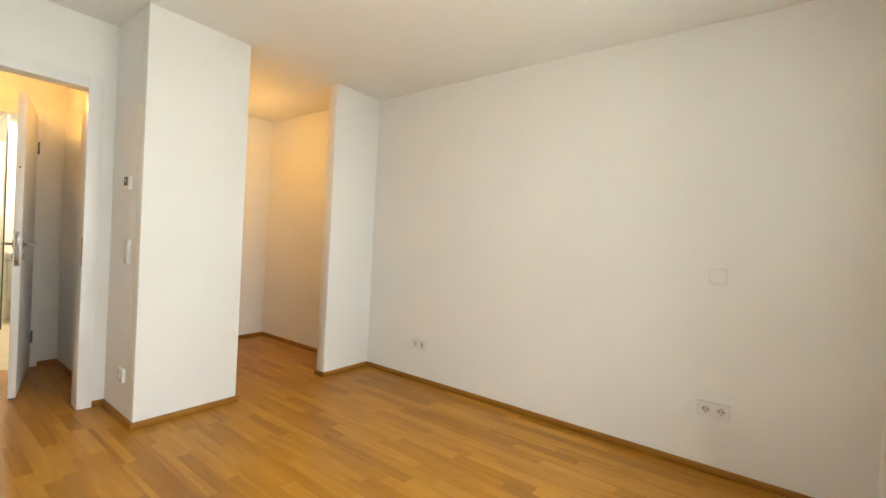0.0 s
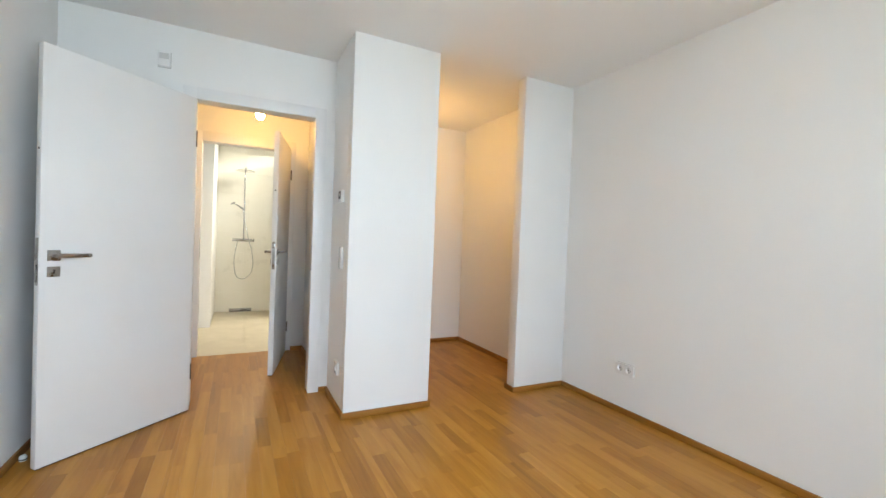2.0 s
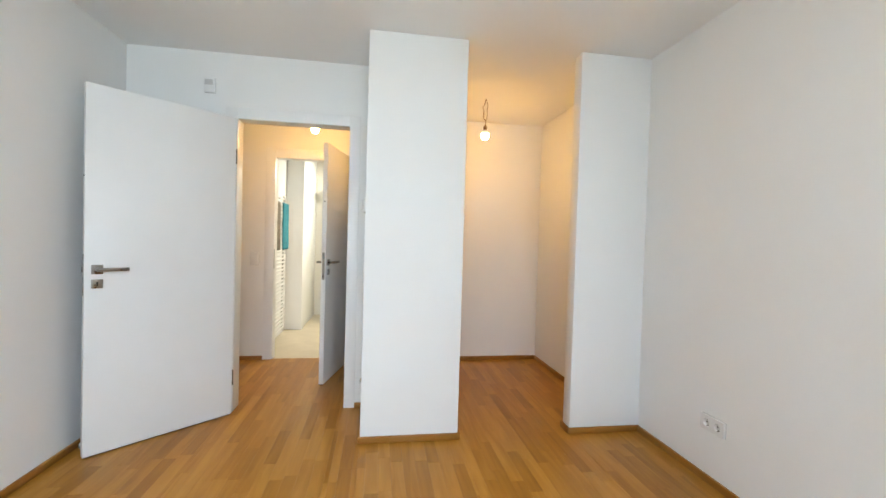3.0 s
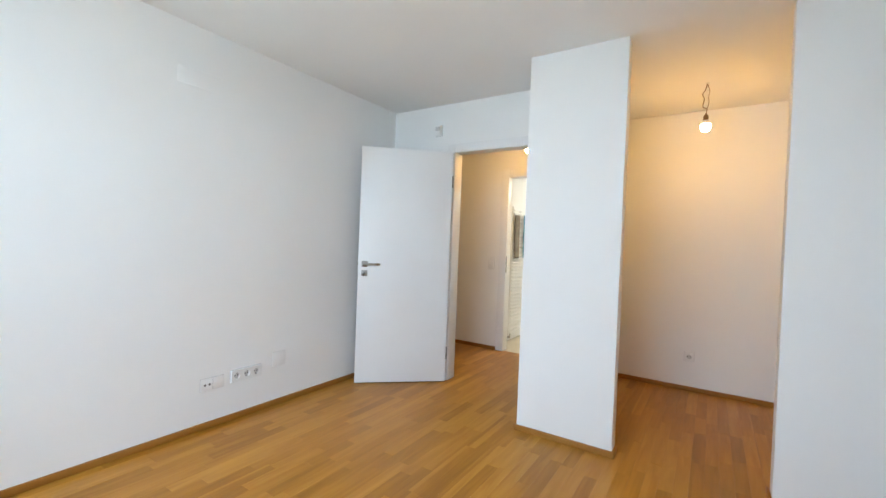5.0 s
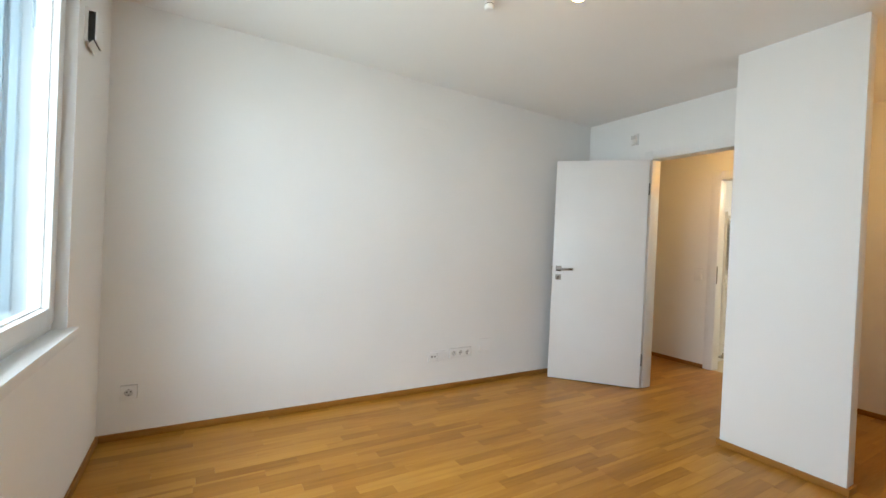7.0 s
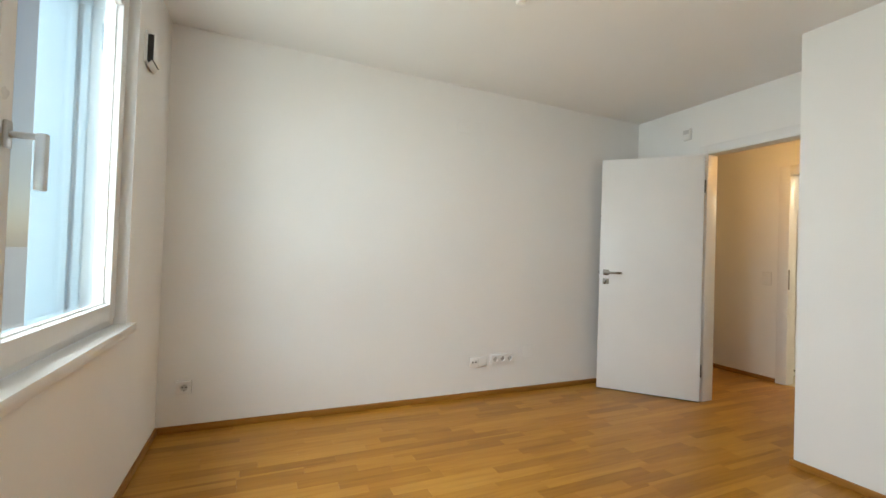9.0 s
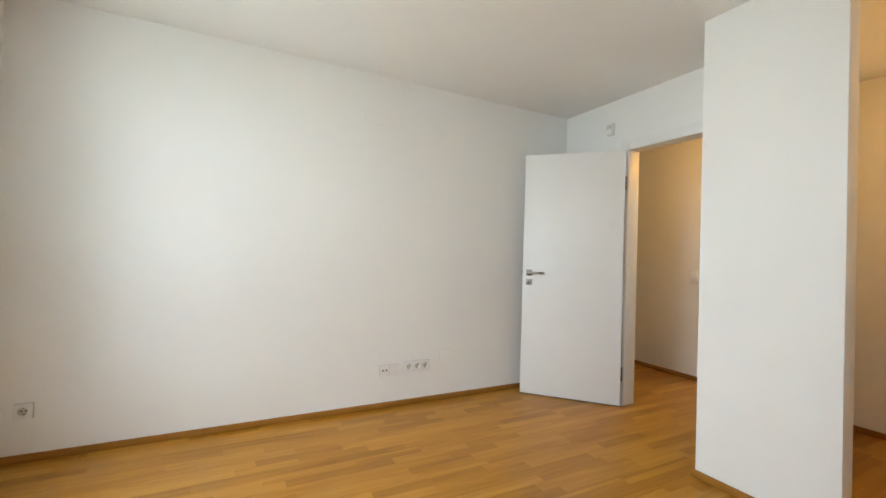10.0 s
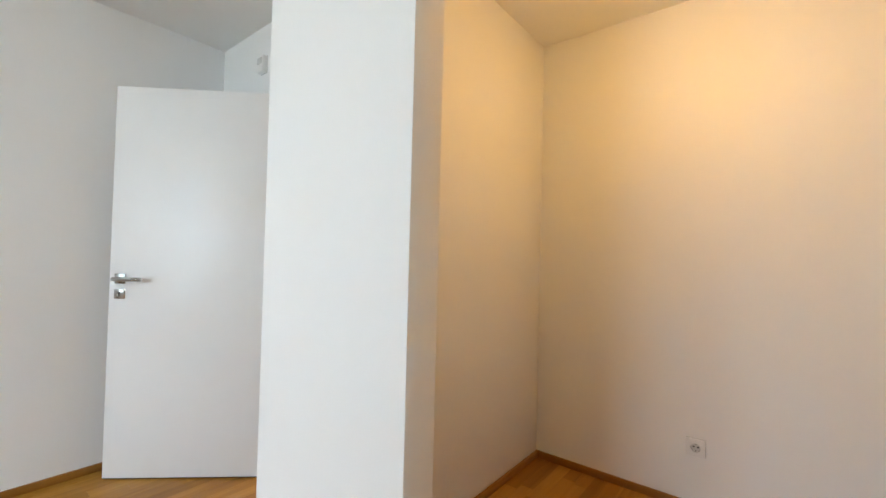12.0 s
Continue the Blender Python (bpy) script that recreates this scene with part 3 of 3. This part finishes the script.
plate("light_switch", on_wall(X_BATH, -0.145, 1.025, 0), 1, "single white light switch in the hall", "light switches", "switch", 0.071, 0.081, 0.13)

# thermostat on the pier
th = thing("thermostat", on_wall(-3.06, PA, 1.47, -90), "white room thermostat with dark display", "thermostat")
bm = bmesh.new()
box(bm, -0.042, 0.042, -0.042, 0.042, 0, 0.022, 0.004)
part("housing", bm, PLASTIC, th)
bm = bmesh.new()
box(bm, -0.03, 0.03, -0.018, 0.036, 0.0215, 0.0235, 0.001)
disp = part("display", bm, DARK, th, "dark display")
bm = bmesh.new()
box(bm, -0.010, 0.012, 0.002, 0.022, 0.0234, 0.0242, 0.0003)
part("display_window", bm, READOUT, disp, "pale grey readout window")
bm = bmesh.new()
tube(bm, (0.018, -0.03, 0.020), (0.018, -0.03, 0.034), 0.009, bevel=0.0015)
part("knob", bm, PLASTIC, th)

# sensor box above the door
det = thing("wall_sensor", on_wall(X_DOOR, -0.093, 2.285, 0), "small white sensor box above the door", "sensor")
bm = bmesh.new()
box(bm, -0.033, 0.033, -0.048, 0.048, 0, 0.03, 0.005)
part("housing", bm, PLASTIC, det)
# grey plate, 3 mm larger all round, draws a darker outline
bm = bmesh.new()
box(bm, -0.036, 0.036, -0.051, 0.051, 0, 0.003, 0.001)
part("outline_plate", bm, READOUT, det, "grey plate outlining the housing")
bm = bmesh.new()
box(bm, -0.026, 0.026, -0.002, 0.034, 0.0295, 0.0325, 0.0012)
part("lens", bm, READOUT, det, "pale grey lens")

# door stop on the floor beside the long wall
stop = thing("door_stop", pose(-2.955, -0.585, 0), "small white rubber door stop on the floor", "door stop")
bm = bmesh.new()
turned(bm, [(0.015, 0.0), (0.016, 0.005), (0.0155, 0.02), (0.012, 0.027), (0.005, 0.030)])
part("body", bm, PLASTIC, stop)
bm = bmesh.new()
turned(bm, [(0.0162, 0.005), (0.0168, 0.007), (0.0168, 0.010), (0.0162, 0.012)])
part("rubber_ring", bm, GREY, stop, "grey rubber ring")

# painted access cover high on the long wall
structure("trim_access_cover", [(-1.645, -1.39, Y_LEFT, Y_LEFT + 0.002, 2.152, 2.25)], PLASTER, "flush painted access cover on the wall", "cover", 0.001)

# ventilation slot in the window wall
vent = thing("wall_vent", on_wall(X_WIN, -0.10, 2.115, 180), "white wall vent with dark open slot and flap", "vent")
bm = bmesh.new()
box(bm, -0.075, 0.075, -0.075, -0.068, 0.0, 0.012, 0.001)
box(bm, -0.075, 0.075, 0.068, 0.075, 0.0, 0.012, 0.001)
box(bm, -0.075, -0.068, -0.068, 0.068, 0.0, 0.012, 0.001)
box(bm, 0.068, 0.075, -0.068, 0.068, 0.0, 0.012, 0.001)
part("frame", bm, PLASTIC, vent)
# solid black block stands for the unlit gap behind the cover plate
bm = bmesh.new()
box(bm, -0.062, 0.062, -0.062, 0.062, 0.001, 0.036)
part("duct", bm, DARK, vent, "black block filling the dark open gap")
bm = bmesh.new()
box(bm, -0.066, 0.066, -0.064, 0.068, 0.036, 0.042, 0.0015)
part("cover_plate", bm, PLASTIC, vent)
bm = bmesh.new()
box(bm, -0.066, 0.066, -0.03, 0.0, 0, 0.003, 0.001, Matrix.Translation((0, -0.064, 0.030)) @ pose(0, 0, 0, 38))
part("flap", bm, PLASTIC, vent, "white flap hanging open")


# ---- lamps ----
def bare_bulb(name, centre, label, drop, glow):
    """A bare bulb in a lamp holder on a looped cord from the ceiling."""
    x, y, z = centre
    e = thing(name, pose(x, y, z), label, "lamp", "bare bulbs")
    bm = bmesh.new()
    turned(bm, [(0.004, -0.041), (0.018, -0.0375), (0.029, -0.026), (0.034, -0.009), (0.0345, 0.004), (0.0325, 0.014)])
    part("bulb", bm, glow, e, "glowing lower dome of the bulb")
    bm = bmesh.new()
    turned(bm, [(0.0325, 0.0142), (0.0255, 0.028), (0.0165, 0.040), (0.0145, 0.046)])
    part("bulb_collar", bm, PLASTIC, e, "white plastic collar of the bulb")
    bm = bmesh.new()
    turned(bm, [(0.0135, 0.0461), (0.016, 0.047), (0.017, 0.075), (0.013, 0.082), (0.007, 0.088), (0.004, 0.10)])
    part("lamp_holder", bm, COPPER, e, "brown lamp holder")
    d = drop
    wire("cord", [(0, 0, 0.098), (0.002, 0.003, 0.13), (0.012, -0.02, 0.14), (0.004, -0.022, 0.17), (-0.004, -0.016, 0.21),
                  (0.006, -0.028, 0.24), (0.002, -0.012, 0.27), (0, 0, d)], 0.0028, COPPER, e, "kinked tan cord")
    wire("cord", [(0.002, 0.003, 0.125), (0.004, 0.014, 0.17), (-0.002, 0.012, 0.22), (0.003, 0.016, 0.26), (0, 0, d)], 0.0022, COPPER, e, "kinked tan cord")
    bm = bmesh.new()
    turned(bm, [(0.012, d - 0.006), (0.012, d)], 16)
    part("ceiling_hook", bm, PLASTIC, e, "small ceiling hook plate")
    return e


bare_bulb("pendant_bulb", BULBS["niche"], "lit bare bulb on kinked cord in the niche", CEIL - 2.2, BULB_NICHE)
bare_bulb("pendant_bulb", BULBS["room"], "lit bare bulb on kinked cord in the bedroom", CEIL - 2.25, BULB_ROOM)
bare_bulb("pendant_bulb", BULBS["hall"], "lit bare bulb on kinked cord in the hall", CEIL - 2.215, BULB_HALL)

sensor = thing("ceiling_sensor", pose(-1.18, 0.565, CEIL), "small white cylindrical sensor under the ceiling", "sensor")
bm = bmesh.new()
turned(bm, [(0.026, -0.026), (0.026, 0.0)])
part("base", bm, PLASTIC, sensor)
bm = bmesh.new()
turned(bm, [(0.0235, -0.031), (0.0235, -0.026)])
part("band", bm, GREY, sensor, "dark ring")
bm = bmesh.new()
turned(bm, [(0.018, -0.056), (0.0235, -0.052), (0.025, -0.031)])
part("cap", bm, PLASTIC, sensor)

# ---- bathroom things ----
# added fixture, out of view, around the bathroom fill lamp; its diffuser glows
fix = thing("unseen_ceiling_light", pose(-6.45, 1.0, CEIL), "unseen round ceiling light added to brighten the bathroom", "lamp")
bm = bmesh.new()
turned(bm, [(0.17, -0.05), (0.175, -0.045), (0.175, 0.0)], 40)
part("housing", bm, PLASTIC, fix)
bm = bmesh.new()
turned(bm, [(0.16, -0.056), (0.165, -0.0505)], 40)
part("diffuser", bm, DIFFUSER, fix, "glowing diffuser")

led = thing("mirror_light", pose(BX, 0.905, 1.70), "tall lit white strip light on the bathroom wall", "lamp")
bm = bmesh.new()
box(bm, 0.012, 0.035, -0.024, 0.024, -0.44, 0.44, 0.004)
part("housing", bm, PLASTIC, led)
bm = bmesh.new()
box(bm, 0.0352, 0.045, -0.02, 0.02, -0.43, 0.43, 0.003)
part("diffuser", bm, LED, led, "glowing white strip")

shower = thing("shower_set", pose(BX + 0.012, 0.445, 0), "chrome shower column with overhead rose and hose", "shower")
bm = bmesh.new()
tube(bm, (0.05, 0, 1.12), (0.05, 0, 2.15), 0.009, bevel=0.001)
tube(bm, (0.05, 0, 2.15), (0.30, 0, 2.15), 0.010, bevel=0.001)
tube(bm, (0.30, 0, 2.15), (0.30, 0, 2.115), 0.012)
tube(bm, (0.0, 0, 1.99), (0.05, 0, 1.99), 0.012)
part("riser_pipe", bm, CHROME, shower)
bm = bmesh.new()
turned(bm, [(0.128, 0), (0.13, 0.002), (0.128, 0.006), (0.02, 0.011)], 40, Matrix.Translation((0.30, 0, 2.10)))
part("overhead_rose", bm, CHROME, shower, "flat round overhead rose")
bm = bmesh.new()
tube(bm, (0.055, -0.15, 1.095), (0.055, 0.15, 1.095), 0.022, bevel=0.004)
tube(bm, (0.0, -0.075, 1.095), (0.055, -0.075, 1.095), 0.02)
tube(bm, (0.0, 0.075, 1.095), (0.055, 0.075, 1.095), 0.02)
part("thermostat_mixer", bm, CHROME, shower, "chrome mixer bar")
bm = bmesh.new()
tube(bm, (0.06, -0.01, 1.56), (0.10, -0.05, 1.585), 0.012)
tube(bm, (0.085, -0.03, 1.57), (0.12, -0.13, 1.635), 0.009, bevel=0.002)
turned(bm, [(0.034, 0), (0.036, 0.005), (0.02, 0.013)], 28, Matrix.Translation((0.125, -0.15, 1.635)) @ pose(0, 0, 0, 30, 25, 0))
part("hand_shower", bm, CHROME, shower, "chrome hand shower")
wire("hose", [(0.09, -0.02, 1.55), (0.085, 0.05, 1.2), (0.08, 0.13, 0.85), (0.08, 0.12, 0.62), (0.08, 0.02, 0.51), (0.08, -0.09, 0.56), (0.07, -0.12, 0.8), (0.06, -0.08, 1.08)], 0.005, CHROME, shower, "curved metal hose")

drain = thing("shower_drain", pose(BX + 0.012, 0.43, 0), "long steel wall drain at the shower floor", "drain")
bm = bmesh.new()
box(bm, 0, 0.012, -0.155, 0.155, 0.0, 0.052, 0.002)
part("cover", bm, STEEL, drain)
bm = bmesh.new()
box(bm, 0.0115, 0.0135, -0.145, 0.145, 0.004, 0.014, 0.0005)
part("slot", bm, DARK, drain, "dark drain slot")

screen = thing("shower_screen", pose(-6.5, 0.87, 0), "clear glass shower screen with dark edge", "shower screen")
bm = bmesh.new()
box(bm, BX + 0.012 + 6.5, -0.004, -0.004, 0.004, 0.002, 2.37)
part("pane", bm, SHOWER_GLASS, screen)
bm = bmesh.new()
box(bm, -0.004, 0.006, -0.006, 0.006, 0.002, 2.372, 0.001)
part("edge_profile", bm, DARK, screen, "dark metal edge profile")

vanity = thing("vanity_unit", pose(BX + 0.012, 1.45, 0), "white wall-hung washbasin cabinet with two drawers", "cabinet")
bm = bmesh.new()
box(bm, 0.0, 0.44, -0.46, 0.46, 0.25, 0.725, 0.003)
part("body", bm, LACQUER, vanity)
for z0, z1 in ((0.252, 0.482), (0.490, 0.718)):
    bm = bmesh.new()
    box(bm, 0.44, 0.46, -0.458, 0.458, z0, z1, 0.002)
    part("drawer", bm, LACQUER, vanity)
basin = thing("washbasin", pose(BX + 0.012, 1.45, 0.735), "white ceramic washbasin on the vanity cabinet", "washbasin")
bm = bmesh.new()
box(bm, 0.0, 0.47, -0.47, 0.47, -0.009, 0.0, 0.001)
part("underside", bm, GREY, basin, "dark shadow gap strip")
bm = bmesh.new()
box(bm, 0.0, 0.48, -0.48, 0.48, 0.0005, 0.02, 0.006)
box(bm, 0.0, 0.10, -0.48, 0.48, 0.018, 0.09, 0.008)
box(bm, 0.44, 0.48, -0.48, 0.48, 0.018, 0.09, 0.008)
box(bm, 0.09, 0.45, -0.48, -0.43, 0.018, 0.09, 0.008)
box(bm, 0.09, 0.45, 0.43, 0.48, 0.018, 0.09, 0.008)
part("bowl", bm, PLASTIC, basin)

rad = thing("towel_radiator", pose(-5.37, BYL, 0), "white ladder towel radiator on the bathroom wall", "radiator")
bm = bmesh.new()
for x in (-0.27, 0.27):
    box(bm, x - 0.015, x + 0.015, 0.05, 0.08, 0.10, 1.75, 0.006)
part("upright", bm, PLASTIC, rad)
for i in range(36):
    z = 0.14 + i * 0.0445
    bm = bmesh.new()
    tube(bm, (-0.27, 0.085, z), (0.27, 0.085, z), 0.011, 10)
    part("rung", bm, PLASTIC, rad)
bm = bmesh.new()
tube(bm, (0.24, 0.065, 0.06), (0.24, 0.065, 0.12), 0.018)
tube(bm, (0.24, 0.0, 0.07), (0.24, 0.065, 0.07), 0.01)
part("valve", bm, CHROME, rad, "chrome valve")


def towel(name, x0, x1, z0, z1, y, material, label):
    """Cloth hung over a rung, with soft folds; two layers."""
    e = thing(name, pose((x0 + x1) / 2, y, z1), label, "towel")
    bm = bmesh.new()
    nx, nz, w, h = 10, 18, x1 - x0, z1 - z0
    for s, off in ((0, 0.022), (1, 0.008)):
        grid = []
        for j in range(nz + 1):
            row = []
            for i in range(nx + 1):
                u, v = i / nx - 0.5, j / nz
                d = off + 0.006 * math.sin(9 * u + 2 * s) * v + 0.004 * noise.noise((u * 4, v * 5, s))
                row.append(bm.verts.new((u * w * (1 - 0.03 * v), d, -v * h * (1 - 0.06 * s))))
            grid.append(row)
        for j in range(nz):
            for i in range(nx):
                bm.faces.new((grid[j][i], grid[j][i + 1], grid[j + 1][i + 1], grid[j + 1][i]))
    ob = part("cloth", bm, material, e)
    ob.modifiers.new("thickness", "SOLIDIFY").thickness = 0.005


towel("towel", -5.64, -5.37, 1.10, 1.65, BYL + 0.098, TEAL, "teal terry towel hanging on the radiator")
towel("towel", -5.21, -5.08, 1.10, 1.64, BYL + 0.098, TAUPE, "taupe terry towel hanging on the radiator")
towel("towel", -5.36, -5.23, 1.08, 1.63, BYL + 0.030, CHARCOAL, "charcoal terry towel tucked behind the radiator rungs")


# ---- floor and wall pieces ----
def slab_mesh(cache, name, a, b, h, material, chamfer=0.0008):
    """A piece a by b and h thick, its top edges eased; top at z = 0."""
    key = (round(a, 3), round(b, 3))
    if key not in cache:
        c = chamfer
        x, y = a / 2, b / 2
        lo = [(-x, -y, -h), (x, -y, -h), (x, y, -h), (-x, y, -h)]
        mid = [(-x, -y, -c), (x, -y, -c), (x, y, -c), (-x, y, -c)]
        up = [(-x + c, -y + c, 0), (x - c, -y + c, 0), (x - c, y - c, 0), (-x + c, y - c, 0)]
        fs = [(8, 9, 10, 11)]
        for k in (0, 4):
            fs += [(k + i, k + (i + 1) % 4, k + 4 + (i + 1) % 4, k + 4 + i) for i in range(4)]
        me = bpy.data.meshes.new(name)
        me.from_pydata(lo + mid + up, [], fs)
        me.materials.append(material)
        cache[key] = me
    return cache[key]


# bathroom floor tiles and wall tiles
tiles, wall_tiles = {}, {}
bath_floor = bpy.data.objects["floor_bathroom"]
bath_back = bpy.data.objects["wall_bath_back"]
for i in range(5):
    for j in range(5):
        x0, x1 = max(BX, X_BATH - 0.03 - (i + 1) * 0.6), X_BATH - 0.03 - i * 0.6
        y0, y1 = BYL + j * 0.6, min(BYL + (j + 1) * 0.6, 2.3)
        if x1 - x0 < 0.05 or y1 - y0 < 0.05:
            continue
        ob = new("tile", slab_mesh(tiles, "tile", x1 - x0 - 0.0015, y1 - y0 - 0.0015, 0.008, STONE))
        ob.location, ob.parent = ((x0 + x1) / 2, (y0 + y1) / 2, 0.0), bath_floor
for i in range(5):
    for j in range(9):
        z0, z1 = j * 0.3, min((j + 1) * 0.3, CEIL)
        y0, y1 = BYL + i * 0.6, min(BYL + (i + 1) * 0.6, 2.3)
        if y1 - y0 < 0.05:
            continue
        ob = new("tile", slab_mesh(wall_tiles, "tile", z1 - z0 - 0.001, y1 - y0 - 0.001, 0.008, TILE))
        ob.matrix_basis = pose(BX + 0.011, (y0 + y1) / 2, (z0 + z1) / 2, 0, 90, 0)
        ob.parent = bath_back

# oak strips, laid along x
STRIP, GAP = 0.0695, 0.0003
floor = bpy.data.objects["floor_slab"]
J0, J1 = DY0 + 0.018, DY1 - 0.018
spaces = [(X_DOOR, X_WIN, Y_LEFT, J0), (X_BATH - 0.03, X_WIN, J0, J1), (X_DOOR, X_WIN, J1, PA), (X_BATH - 0.03, X_HALL, -2.4, J0),
          (X_BATH - 0.03, X_HALL, J1, PA), (X_FACE, X_WIN, PA, PB), (NX, X_FACE - 0.1, NY0, PB), (NX, X_WIN, PB, SA),
          (NX, X_FACE - 0.1, SA, NY1), (X_FACE, X_WIN, SA, Y_RIGHT)]
rng = random.Random(11)
LENGTHS = (0.32, 0.40, 0.48, 0.58, 0.70)
strips = {}
rest_v, rest_f = [], []
loose = 0
row = math.floor(-2.4 / STRIP)
while row * STRIP < Y_RIGHT:
    ya, yb = row * STRIP, (row + 1) * STRIP
    x = -5.0 - rng.random() * 0.5
    while x < X_WIN:
        ln = rng.choice(LENGTHS)
        for sx0, sx1, sy0, sy1 in spaces:
            a, b, c, d = max(x, sx0), min(x + ln, sx1), max(ya, sy0), min(yb, sy1)
            if b - a < 0.004 or d - c < 0.004:
                continue
            cx, cy = (a + b) / 2, (c + d) / 2
            dz = -rng.random() * 0.0003
            if loose < 300 and -2.7 < cx < -0.3 and -0.3 < cy < 2.2:
                ob = new("strip", slab_mesh(strips, "strip", b - a - GAP, d - c - GAP, 0.011, OAK_PIECE, 0.0003))
                ob.location, ob.parent = (cx, cy, dz), floor
                loose += 1
            else:
                k, ex, ey, t = len(rest_v), (b - a - GAP) / 2, (d - c - GAP) / 2, 0.0003
                for z, s in ((-0.011, 0), (-t, 0), (0, t)):
                    rest_v += [(cx + i * (ex - s), cy + j * (ey - s), z + dz) for i, j in ((-1, -1), (1, -1), (1, 1), (-1, 1))]
                rest_f.append((k + 8, k + 9, k + 10, k + 11))
                for o in (0, 4):
                    rest_f += [(k + o + i, k + o + (i + 1) % 4, k + o + 4 + (i + 1) % 4, k + o + 4 + i) for i in range(4)]
        x += ln
    row += 1
me = bpy.data.meshes.new("strips")
me.from_pydata(rest_v, [], rest_f)
me.materials.append(OAK_REST)
rest = new("strips", me)
rest.parent = floor
tagged(rest, "oak parquet strips", "", "", "stuff")
